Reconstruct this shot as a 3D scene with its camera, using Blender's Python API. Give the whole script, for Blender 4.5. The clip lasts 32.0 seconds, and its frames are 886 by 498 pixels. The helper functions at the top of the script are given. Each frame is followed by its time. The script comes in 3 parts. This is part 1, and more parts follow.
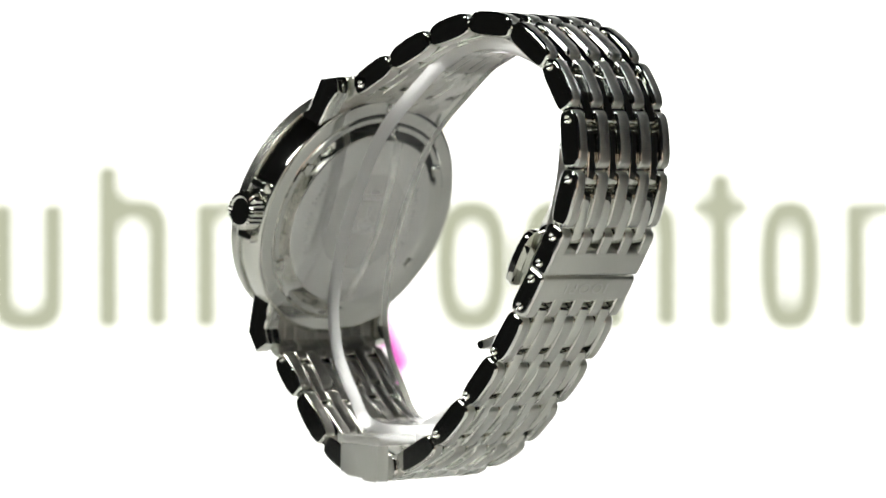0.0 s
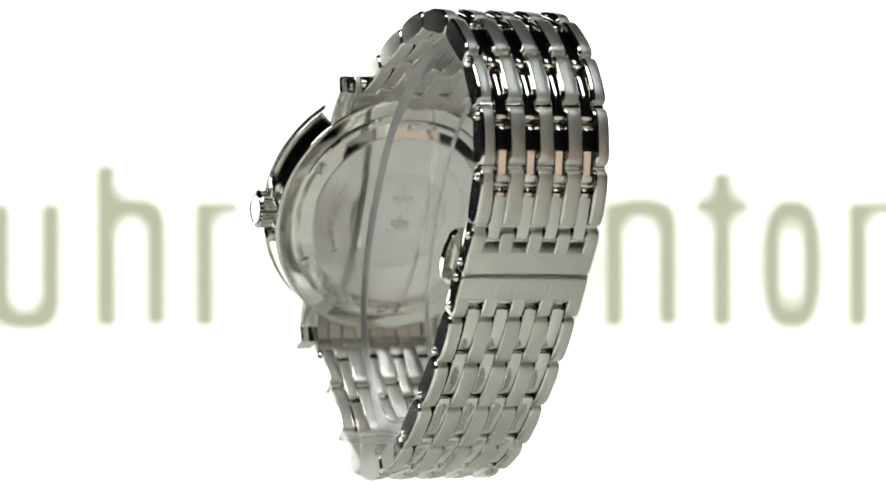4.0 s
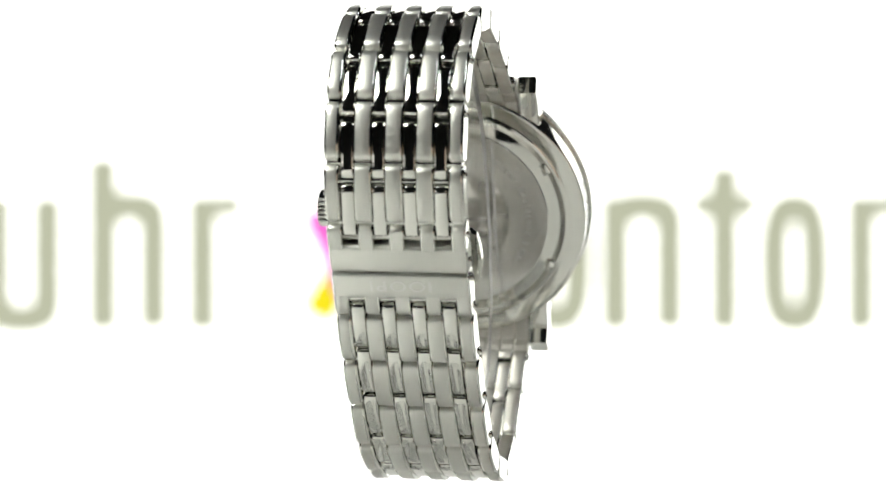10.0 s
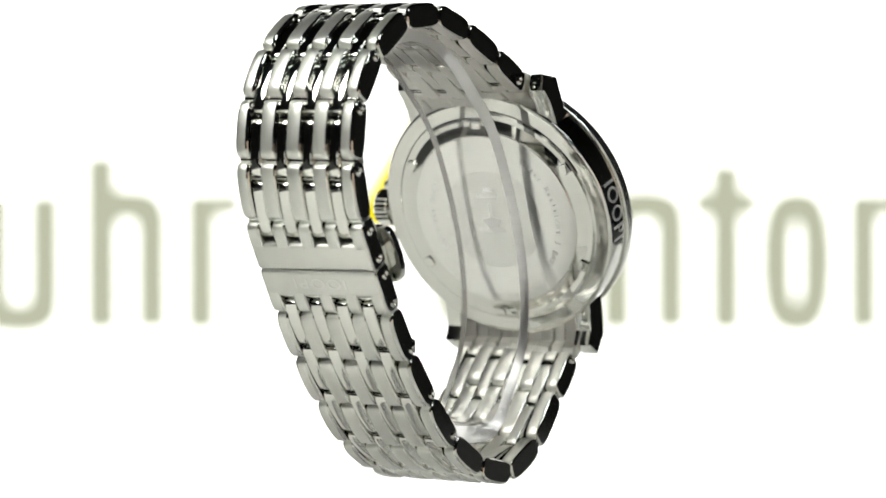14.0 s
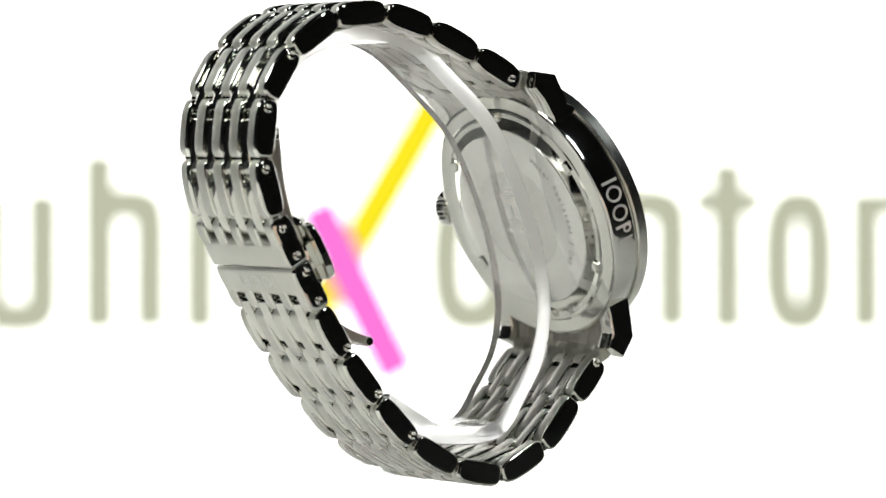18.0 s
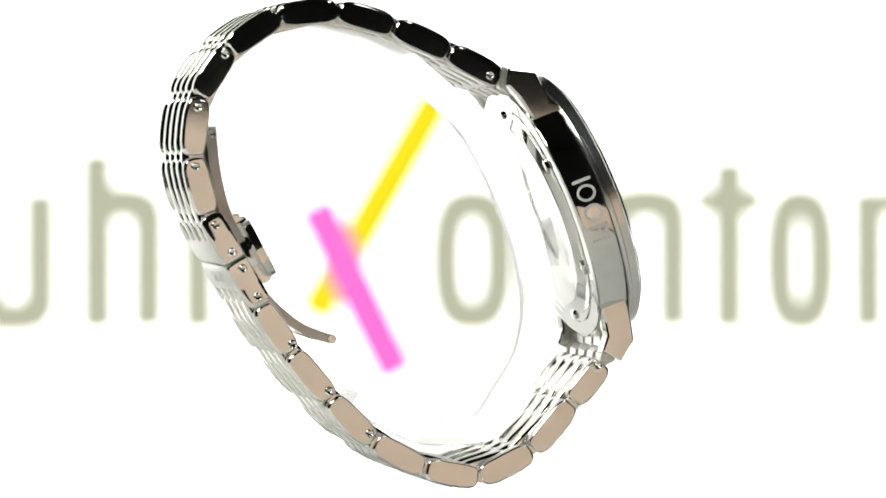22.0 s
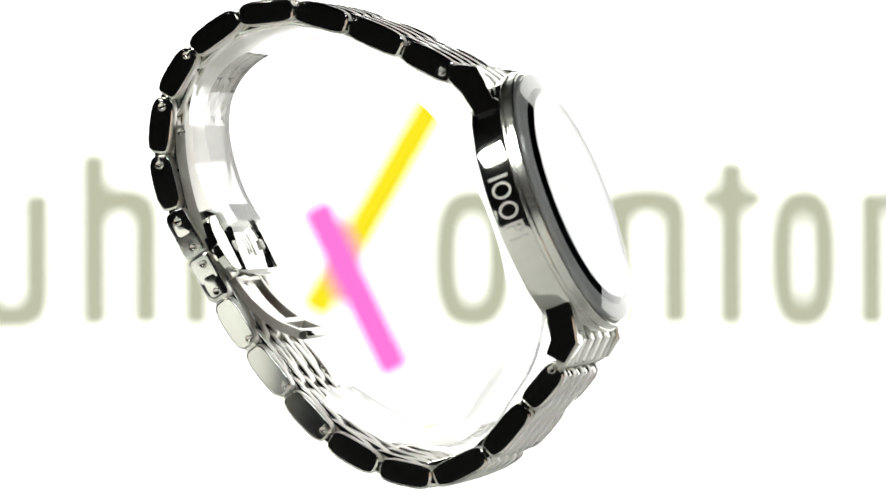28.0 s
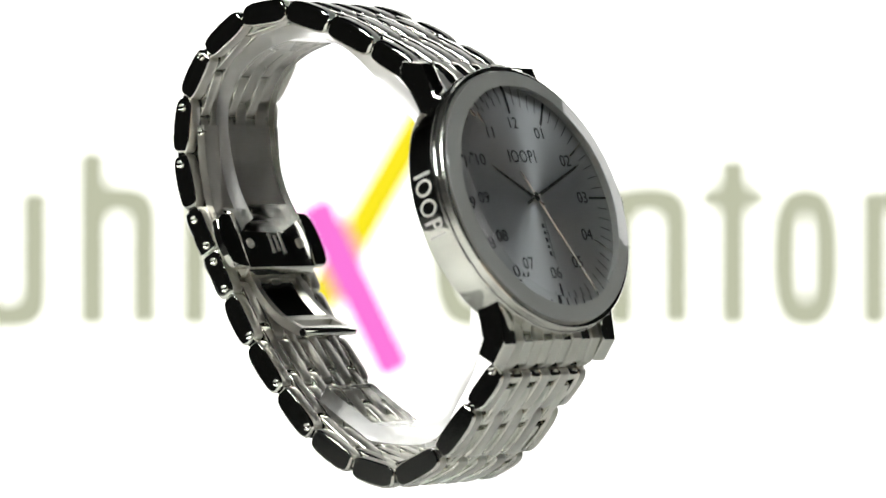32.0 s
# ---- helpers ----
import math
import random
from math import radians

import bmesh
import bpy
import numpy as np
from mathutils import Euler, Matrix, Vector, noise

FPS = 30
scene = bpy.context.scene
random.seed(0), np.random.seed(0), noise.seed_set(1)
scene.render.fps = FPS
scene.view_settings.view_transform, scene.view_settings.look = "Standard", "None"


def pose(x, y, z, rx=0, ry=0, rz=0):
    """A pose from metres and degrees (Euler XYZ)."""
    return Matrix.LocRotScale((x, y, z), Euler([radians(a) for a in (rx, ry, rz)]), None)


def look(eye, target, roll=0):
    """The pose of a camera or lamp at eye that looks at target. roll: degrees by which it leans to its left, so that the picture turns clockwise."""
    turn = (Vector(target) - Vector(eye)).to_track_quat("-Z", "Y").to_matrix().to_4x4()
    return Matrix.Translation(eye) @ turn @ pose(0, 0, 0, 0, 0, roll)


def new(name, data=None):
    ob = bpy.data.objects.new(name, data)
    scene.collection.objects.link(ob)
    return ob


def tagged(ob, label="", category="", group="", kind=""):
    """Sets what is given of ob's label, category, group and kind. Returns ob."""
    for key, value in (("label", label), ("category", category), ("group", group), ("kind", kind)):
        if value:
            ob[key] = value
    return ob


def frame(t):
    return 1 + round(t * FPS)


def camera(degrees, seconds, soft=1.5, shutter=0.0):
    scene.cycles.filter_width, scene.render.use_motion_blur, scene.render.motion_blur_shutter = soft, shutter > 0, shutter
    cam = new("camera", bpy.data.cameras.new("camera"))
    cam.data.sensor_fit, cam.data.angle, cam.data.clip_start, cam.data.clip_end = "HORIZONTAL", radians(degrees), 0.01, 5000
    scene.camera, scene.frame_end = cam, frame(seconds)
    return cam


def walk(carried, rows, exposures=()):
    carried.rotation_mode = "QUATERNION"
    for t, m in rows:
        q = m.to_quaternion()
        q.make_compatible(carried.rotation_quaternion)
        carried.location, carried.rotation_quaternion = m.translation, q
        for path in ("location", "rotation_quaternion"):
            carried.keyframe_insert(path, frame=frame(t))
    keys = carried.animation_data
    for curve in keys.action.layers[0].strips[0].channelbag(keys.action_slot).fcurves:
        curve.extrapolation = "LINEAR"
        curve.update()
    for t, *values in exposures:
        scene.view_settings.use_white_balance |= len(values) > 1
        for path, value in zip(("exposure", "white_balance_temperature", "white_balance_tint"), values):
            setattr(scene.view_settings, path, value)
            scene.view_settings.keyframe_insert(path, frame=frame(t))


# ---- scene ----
S = 0.001  # the watch and stand are drawn in millimetres
H = 0.090  # height of the lens over the table top

# ---- camera: a long lens that creeps forward ----
cam = camera(13.972, 32.0, soft=1.6)
cam.data.dof.use_dof = True
cam.data.dof.focus_distance = 0.527
cam.data.dof.aperture_fstop = 23.0


def aim(t):
    """Slow push-in with a slight drift of the aim, level with the watch."""
    k = t / 32.0
    pitch, yaw, roll = radians(-1.166 - 0.1154 * k), radians(0.1729 * k), 0.805
    p0 = radians(-1.166)
    eye = Vector((0.002284, -0.54527 + 0.01686 * k * math.cos(p0), H + 0.00084 + 0.01686 * k * math.sin(p0)))
    way = Vector((math.sin(yaw) * math.cos(pitch), math.cos(yaw) * math.cos(pitch), math.sin(pitch)))
    return look(eye, eye + way, roll)


walk(cam, [(0.0, aim(0)), (8.0, aim(8)), (16.0, aim(16)), (24.0, aim(24)), (32.0, aim(32))])

# ---- world and light ----
world = bpy.data.worlds.new("studio_world")
scene.world = world
world.use_nodes = True
world.node_tree.nodes["Background"].inputs[0].default_value = (0.004, 0.004, 0.0045, 1)
world.node_tree.nodes["Background"].inputs[1].default_value = 1.0
scene.view_settings.exposure = 0.0


# ---- materials ----
def mat_new(name):
    m = bpy.data.materials.new(name)
    m.use_nodes = True
    return m, m.node_tree.nodes, m.node_tree.links, m.node_tree.nodes["Principled BSDF"]


def steel(name, color, rough, grain=0.0, stretch=(1, 1, 1), scale=900.0, rough_var=0.05):
    """Steel with fine grain along one direction and slight smears in its gloss."""
    m, n, l, b = mat_new(name)
    b.inputs["Metallic"].default_value = 1.0
    tc = n.new("ShaderNodeTexCoord")
    big = n.new("ShaderNodeTexNoise")
    big.inputs["Scale"].default_value = 220.0
    big.inputs["Detail"].default_value = 3.0
    l.new(tc.outputs["Object"], big.inputs["Vector"])
    mr = n.new("ShaderNodeMapRange")
    mr.inputs[3].default_value, mr.inputs[4].default_value = max(0.0, rough - rough_var), rough + rough_var
    l.new(big.outputs[0], mr.inputs[0])
    l.new(mr.outputs[0], b.inputs["Roughness"])
    mix = n.new("ShaderNodeMix")
    mix.data_type = "RGBA"
    mix.inputs[6].default_value = (*[c * 0.93 for c in color], 1)
    mix.inputs[7].default_value = (*[min(1, c * 1.04) for c in color], 1)
    l.new(big.outputs[0], mix.inputs[0])
    l.new(mix.outputs[2], b.inputs["Base Color"])
    if grain:
        mp = n.new("ShaderNodeMapping")
        mp.inputs["Scale"].default_value = stretch
        l.new(tc.outputs["Object"], mp.inputs[0])
        fine = n.new("ShaderNodeTexNoise")
        fine.inputs["Scale"].default_value = scale
        fine.inputs["Detail"].default_value = 2.0
        l.new(mp.outputs[0], fine.inputs["Vector"])
        bump = n.new("ShaderNodeBump")
        bump.inputs["Strength"].default_value = grain
        bump.inputs["Distance"].default_value = 0.0001
        l.new(fine.outputs[0], bump.inputs["Height"])
        l.new(bump.outputs[0], b.inputs["Normal"])
    return m


def plain(name, color, rough=0.5):
    m, n, l, b = mat_new(name)
    b.inputs["Roughness"].default_value = rough
    tc = n.new("ShaderNodeTexCoord")
    nz = n.new("ShaderNodeTexNoise")
    nz.inputs["Scale"].default_value = 35.0
    nz.inputs["Detail"].default_value = 4.0
    l.new(tc.outputs["Object"], nz.inputs["Vector"])
    mix = n.new("ShaderNodeMix")
    mix.data_type = "RGBA"
    mix.inputs[6].default_value = (*[c * 0.92 for c in color], 1)
    mix.inputs[7].default_value = (*[min(1, c * 1.06) for c in color], 1)
    l.new(nz.outputs[0], mix.inputs[0])
    l.new(mix.outputs[2], b.inputs["Base Color"])
    return m


def glow(name, color, strength):
    m, n, l, b = mat_new(name)
    b.inputs["Base Color"].default_value = (0, 0, 0, 1)
    b.inputs["Emission Color"].default_value = (*color, 1)
    b.inputs["Emission Strength"].default_value = strength
    b.inputs["Roughness"].default_value = 0.9
    b.inputs["Specular IOR Level"].default_value = 0.0
    return m


def glass(name, ior, tint=(1, 1, 1), rough=0.0):
    m, n, l, b = mat_new(name)
    b.inputs["Base Color"].default_value = (*tint, 1)
    b.inputs["Transmission Weight"].default_value = 1.0
    b.inputs["Roughness"].default_value = rough
    b.inputs["IOR"].default_value = ior
    return m


STEEL = (0.80, 0.805, 0.755)
polished = steel("polished_steel", STEEL, 0.06, 0.0, rough_var=0.02)
inner_satin = steel("satin_inner_steel", (0.76, 0.745, 0.70), 0.37, 0.06, (14, 1, 1), 500.0)
satin = steel("satin_steel", STEEL, 0.46, 0.0, rough_var=0.03)
case_steel = steel("case_steel", STEEL, 0.07, 0.0, rough_var=0.03)
bezel_steel = steel("bezel_steel", STEEL, 0.26, 0.0, rough_var=0.03)
flange_metal = plain("flange_paint", (0.54, 0.555, 0.53), 0.4)
# back ring lighter, disc darker: their unlike reflections are partly put into the colour
back_steel = steel("satin_case_back", (0.90, 0.90, 0.87), 0.18, 0.0, rough_var=0.02)
back_disc = steel("polished_back_disc", (0.82, 0.82, 0.79), 0.045, 0.0, rough_var=0.02)
black_mark = plain("black_print", (0.012, 0.012, 0.013), 0.35)
etched = steel("etched_steel", (0.86, 0.86, 0.83), 0.42, 0.0)
frosted_mark = plain("frosted_engraving", (0.85, 0.85, 0.82), 0.55)
back_etch = steel("back_etching", (0.87, 0.87, 0.85), 0.32, 0.0)
letter_etch = steel("letter_etching", (0.70, 0.70, 0.68), 0.30, 0.0)
crystal_glass = glass("crystal_glass", 1.5)


def thin_acrylic(name, haze, matt=0.4):
    """Clear sheet: lets light straight through, mirrors by Fresnel, with a trace of haze."""
    m, n, l, b = mat_new(name)
    n.remove(b)
    clear, gloss, tr = n.new("ShaderNodeBsdfTransparent"), n.new("ShaderNodeBsdfGlossy"), n.new("ShaderNodeBsdfTranslucent")
    df = n.new("ShaderNodeBsdfDiffuse")
    df.inputs[0].default_value = (0.94, 0.95, 0.93, 1)
    gloss.inputs["Roughness"].default_value = 0.03
    tr.inputs[0].default_value = (0.96, 0.97, 0.95, 1)
    lw = n.new("ShaderNodeLayerWeight")
    lw.inputs[0].default_value = 0.5
    pw = n.new("ShaderNodeMath")
    pw.operation = "POWER"
    pw.inputs[1].default_value = 4.0
    l.new(lw.outputs["Facing"], pw.inputs[0])
    fr = n.new("ShaderNodeMath")
    fr.operation = "MULTIPLY_ADD"
    fr.inputs[1].default_value, fr.inputs[2].default_value = 0.5, 0.03
    l.new(pw.outputs[0], fr.inputs[0])
    m0, m1, m2 = n.new("ShaderNodeMixShader"), n.new("ShaderNodeMixShader"), n.new("ShaderNodeMixShader")
    m0.inputs[0].default_value, m1.inputs[0].default_value = matt, haze
    l.new(tr.outputs[0], m0.inputs[1])
    l.new(df.outputs[0], m0.inputs[2])
    l.new(clear.outputs[0], m1.inputs[1])
    l.new(m0.outputs[0], m1.inputs[2])
    l.new(fr.outputs[0], m2.inputs[0])
    l.new(m1.outputs[0], m2.inputs[1])
    l.new(gloss.outputs[0], m2.inputs[2])
    l.new(m2.outputs[0], n["Material Output"].inputs[0])
    return m


acrylic = thin_acrylic("clear_acrylic", 0.025)
cuff_acrylic = glass("clear_cuff_acrylic", 1.45)
post_acrylic = thin_acrylic("clear_post_acrylic", 0.32, 0.3)
frosted = glass("frosted_acrylic_edge", 1.45, rough=0.4)
white_glow = glow("backlit_white", (1.0, 1.0, 0.965), 2.4)
olive_glow = glow("backlit_olive_print", (0.53, 0.55, 0.40), 1.0)
pink_glow = glow("backlit_pink_print", (1.0, 0.20, 0.73), 1.0)
yellow_glow = glow("backlit_yellow_print", (0.98, 0.83, 0.02), 1.0)
softbox_glow = glow("softbox_front", (1.0, 1.0, 0.94), 21.0)
strip_glow = glow("strip_light_front", (0.93, 0.98, 1.0), 11.0)
table_white = plain("white_card", (0.86, 0.86, 0.83), 0.28)
dark_wall = plain("dark_studio_wall", (0.003, 0.003, 0.0032), 0.95)
beige_wall = plain("beige_card", (0.86, 0.68, 0.56), 0.7)
grey_table = plain("grey_laminate", (0.03, 0.03, 0.03), 0.7)
housing = plain("black_housing", (0.02, 0.02, 0.02), 0.5)


def dial_material():
    """Grey sunray dial: fine radial brushing that stretches highlights into wedges."""
    m, n, l, b = mat_new("sunray_dial")
    b.inputs["Metallic"].default_value = 1.0
    b.inputs["Roughness"].default_value = 0.56
    b.inputs["Anisotropic"].default_value = 0.8
    tan = n.new("ShaderNodeTangent")
    tan.direction_type, tan.axis = "RADIAL", "Z"
    l.new(tan.outputs[0], b.inputs["Tangent"])
    tc = n.new("ShaderNodeTexCoord")
    sep = n.new("ShaderNodeSeparateXYZ")
    l.new(tc.outputs["Object"], sep.inputs[0])
    at = n.new("ShaderNodeMath")
    at.operation = "ARCTAN2"
    l.new(sep.outputs[0], at.inputs[0])
    l.new(sep.outputs[1], at.inputs[1])
    nz = n.new("ShaderNodeTexNoise")
    nz.noise_dimensions = "1D"
    nz.inputs["Scale"].default_value = 90.0
    nz.inputs["Detail"].default_value = 3.0
    l.new(at.outputs[0], nz.inputs["W"])
    mix = n.new("ShaderNodeMix")
    mix.data_type = "RGBA"
    mix.inputs[6].default_value = (0.53, 0.545, 0.55, 1)
    mix.inputs[7].default_value = (0.70, 0.72, 0.725, 1)
    l.new(nz.outputs[0], mix.inputs[0])
    l.new(mix.outputs[2], b.inputs["Base Color"])
    return m


sunray = dial_material()


# ---- mesh helpers ----
def shade(bm, angle=38):
    """Smooth quads, flat end caps, sharp edges beyond the angle."""
    for f in bm.faces:
        f.smooth = len(f.verts) <= 4
    for e in bm.edges:
        if len(e.link_faces) == 2:
            e.smooth = e.calc_face_angle(0.0) < radians(angle) and all(f.smooth for f in e.link_faces)


def part(name, bm, material, parent=None, label="", m=None, smooth=True, sharp=38):
    """Links a bmesh (millimetres) as one mesh object under a thing or a part."""
    if isinstance(bm, bmesh.types.BMesh):
        bmesh.ops.scale(bm, vec=(S, S, S), verts=bm.verts)
        bmesh.ops.recalc_face_normals(bm, faces=bm.faces)
        if smooth:
            shade(bm, sharp)
        me = bpy.data.meshes.new(name)
        bm.to_mesh(me)
        bm.free()
        me.materials.append(material)
    else:
        me = bm
    ob = new(name, me)
    ob.parent = parent
    if m is not None:
        ob.matrix_basis = m
    if label:
        ob["label"] = label
    return ob


def box(cx, cy, cz, sx, sy, sz, bevel=0.0, seg=2, bm=None):
    out = bm or bmesh.new()
    g = bmesh.ops.create_cube(out, size=1.0)
    bmesh.ops.scale(out, vec=(sx, sy, sz), verts=g["verts"])
    if bevel:
        edges = list({e for v in g["verts"] for e in v.link_edges})
        r = bmesh.ops.bevel(out, geom=edges, offset=bevel, segments=seg, profile=0.5, affect="EDGES")
        verts = list({v for f in r["faces"] for v in f.verts} | {v for v in g["verts"] if v.is_valid})
    else:
        verts = g["verts"]
    bmesh.ops.translate(out, vec=(cx, cy, cz), verts=verts)
    return out


def lathe(profile, seg=96, closed=True):
    """Turns (radius, height) round the local z axis."""
    bm = bmesh.new()
    rings = []
    for r, z in profile:
        if r < 1e-6:
            rings.append([bm.verts.new((0, 0, z))])
        else:
            rings.append([bm.verts.new((r * math.cos(2 * math.pi * i / seg), r * math.sin(2 * math.pi * i / seg), z)) for i in range(seg)])
    pairs = list(zip(rings, rings[1:])) + ([(rings[-1], rings[0])] if closed else [])
    for a, b in pairs:
        for i in range(seg):
            j = (i + 1) % seg
            q = [a[i % len(a)], a[j % len(a)], b[j % len(b)], b[i % len(b)]]
            u = []
            for v in q:
                if v not in u:
                    u.append(v)
            if len(u) > 2:
                bm.faces.new(u)
    return bm


def slab(outline, x0, x1, bevel=0.0, bm=None, dome=0.0, flat_back=False):
    """An outline in (y, z), pushed from x0 to x1, with softened side edges."""
    out = bm or bmesh.new()
    cy = sum(p[0] for p in outline) / len(outline)
    cz = sum(p[1] for p in outline) / len(outline)
    d = max(max(abs(p[0] - cy), abs(p[1] - cz)) for p in outline)

    def ring(x, inset):
        vs = []
        k = len(outline)
        for i, (y, z) in enumerate(outline):
            (ya, za), (yb, zb) = outline[i - 1], outline[(i + 1) % k]
            ty, tz = yb - ya, zb - za
            ln = math.hypot(ty, tz) or 1
            ny, nz = tz / ln, -ty / ln
            if ny * (y - cy) + nz * (z - cz) < 0:
                ny, nz = -ny, -nz
            keep = inset * (0.7 if flat_back and nz < -0.6 else 1.0)
            vs.append(out.verts.new((x, y - ny * keep, z - nz * keep)))
        return vs
    if bevel:
        rs = [ring(x0, bevel), ring(x0 + bevel * 0.35, bevel * 0.3), ring(x0 + bevel, 0), ring(x1 - bevel, 0), ring(x1 - bevel * 0.35, bevel * 0.3), ring(x1, bevel)]
    else:
        rs = [ring(x0, 0), ring(x1, 0)]
    for a, b in zip(rs, rs[1:]):
        for i in range(len(a)):
            j = (i + 1) % len(a)
            out.faces.new((a[i], a[j], b[j], b[i]))
    if not dome:
        out.faces.new(rs[0])
        out.faces.new(rs[-1][::-1])
        return out
    for side, r in ((-1, rs[0]), (1, rs[-1])):
        for shrink, lift in ((0.7, 0.5), (0.5, 0.38)):
            q = [out.verts.new((v.co.x + side * dome * lift, cy + (v.co.y - cy) * shrink, cz + (v.co.z - cz) * shrink)) for v in r]
            for i in range(len(r)):
                j = (i + 1) % len(r)
                out.faces.new((r[i], r[j], q[j], q[i]))
            r = q
        tip = out.verts.new((r[0].co.x + side * dome * 0.12, cy, cz))
        for i in range(len(r)):
            out.faces.new((r[i], r[(i + 1) % len(r)], tip))
    return out


def pill(length, thick, power=3.4, k=28, arch=0.0, taper=0.0):
    """A bar's side outline with rounded ends and a slightly arched back."""
    pts = []
    for i in range(k):
        a = 2 * math.pi * i / k
        c, s = math.cos(a), math.sin(a)
        y = math.copysign(abs(c) ** (2 / power), c) * length / 2
        z = math.copysign(abs(s) ** (2 / (power if s > 0 else 6.0)), s) * thick / 2
        if s < 0:  # ends fall back towards the inside
            y *= 1 + taper * s
        pts.append((y, z + (arch * (1 - (2 * y / length) ** 2) if s > 0 else 0.0)))
    return pts


def words(text, size, extrude=0.03):
    """A line of lettering in the built-in font as a mesh, in millimetres, centred."""
    c = bpy.data.curves.new("lettering", "FONT")
    c.body, c.size, c.extrude, c.align_x, c.align_y = text, size, extrude, "CENTER", "CENTER"
    c.resolution_u = 3
    ob = bpy.data.objects.new("lettering", c)
    scene.collection.objects.link(ob)
    me = bpy.data.meshes.new_from_object(ob.evaluated_get(bpy.context.evaluated_depsgraph_get()))
    bm = bmesh.new()
    bm.from_mesh(me)
    bpy.data.objects.remove(ob)
    bpy.data.meshes.remove(me)
    return bm


def merge(bm, other, m):
    """Adds other, placed by m, to bm."""
    bmesh.ops.transform(other, matrix=m, verts=other.verts)
    me = bpy.data.meshes.new("piece")
    other.to_mesh(me)
    other.free()
    bm.from_mesh(me)
    bpy.data.meshes.remove(me)
    return bm


def ring_shape(w, h, t, depth, k=28, power=2.0):
    """A flat oval ring in x, y."""
    bm = bmesh.new()
    rows = []
    for i in range(k):
        a = 2 * math.pi * i / k
        c, s = math.cos(a), math.sin(a)
        c, s = math.copysign(abs(c) ** (2 / power), c), math.copysign(abs(s) ** (2 / power), s)
        o = (c * w / 2, s * h / 2)
        n = (c * (w / 2 - t), s * (h / 2 - t))
        rows.append([bm.verts.new((*o, 0)), bm.verts.new((*o, depth)), bm.verts.new((*n, depth)), bm.verts.new((*n, 0))])
    for a, b in zip(rows, rows[1:] + rows[:1]):
        for i in range(4):
            j = (i + 1) % 4
            bm.faces.new((a[i], b[i], b[j], a[j]))
    return bm


def mark_shapes(height, depth):
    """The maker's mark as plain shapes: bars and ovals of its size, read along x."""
    bm = bmesh.new()
    h = height
    box(-1.55 * h, 0, depth / 2, 0.16 * h, h, depth, bm=bm)
    merge(bm, ring_shape(0.86 * h, h, 0.13 * h, depth), pose(-0.88 * h, 0, 0))
    merge(bm, ring_shape(0.86 * h, h, 0.13 * h, depth), pose(0.14 * h, 0, 0))
    box(0.84 * h, 0, depth / 2, 0.16 * h, h, depth, bm=bm)
    merge(bm, ring_shape(0.5 * h, 0.56 * h, 0.13 * h, depth), pose(1.03 * h, 0.22 * h, 0))
    box(1.55 * h, 0.0, depth / 2, 0.12 * h, h, depth, bm=bm)
    return bm


# ---- the studio: table, backlit backdrop, dark room, softboxes ----
def slab_box(name, x0, x1, y0, y1, z0, z1, material, label, category, kind="structure", bevel=0.0):
    bm = box((x0 + x1) / 2 * 1000, (y0 + y1) / 2 * 1000, (z0 + z1) / 2 * 1000, (x1 - x0) * 1000, (y1 - y0) * 1000, (z1 - z0) * 1000, bevel)
    return tagged(part(name, bm, material, smooth=False), label, category, kind=kind)


slab_box("floor", -1.25, 1.25, -1.2, 1.1, -0.76, -0.72, dark_wall, "dark studio floor under the table", "floor")
slab_box("ceiling", -1.25, 1.25, -1.2, 1.1, 1.6, 1.65, dark_wall, "dark studio ceiling over the set", "ceiling")
slab_box("wall_north", -1.25, 1.25, 1.1, 1.15, -0.72, 1.6, dark_wall, "dark studio wall behind the backdrop", "wall")
slab_box("wall_south", -1.25, 1.25, -1.25, -1.2, -0.72, 1.6, dark_wall, "dark studio wall behind the camera", "wall")
slab_box("wall_east", 1.25, 1.3, -1.2, 1.1, -0.72, 1.6, dark_wall, "dark studio side wall", "wall")
slab_box("wall_west", -1.3, -1.25, -1.2, 1.1, -0.72, 1.6, dark_wall, "dark studio side wall", "wall")


def table():
    t = tagged(new("table"), "dark grey laminate photo table with plain square legs", "table")
    t.location = (0, 0.02, -0.72)
    part("tabletop", box(0, 0, 703, 1500, 700, 30, 4), grey_table, t, smooth=False)
    for x in (-690, 690):
        for y in (-300, 300):
            part("leg", box(x, y, 344, 50, 50, 688, 3), grey_table, t, smooth=False)


def sheet():
    """White card on the table, under the stand."""
    t = tagged(new("white_card"), "white satin card with a round front on the dark table", "card")
    rim = [(300 * math.cos(radians(a)), 345 * math.sin(radians(a))) for a in range(-180, 1, 5)] + [(300, 345), (-300, 345)]
    bm = bmesh.new()
    lower, upper = ([bm.verts.new((x, y, z)) for x, y in rim] for z in (-2, 0))
    for i in range(len(rim)):
        j = (i + 1) % len(rim)
        bm.faces.new((lower[i], lower[j], upper[j], upper[i]))
    bm.faces.new(lower[::-1])
    bm.faces.new(upper)
    part("card_sheet", bm, table_white, t, smooth=False)


table()
sheet()


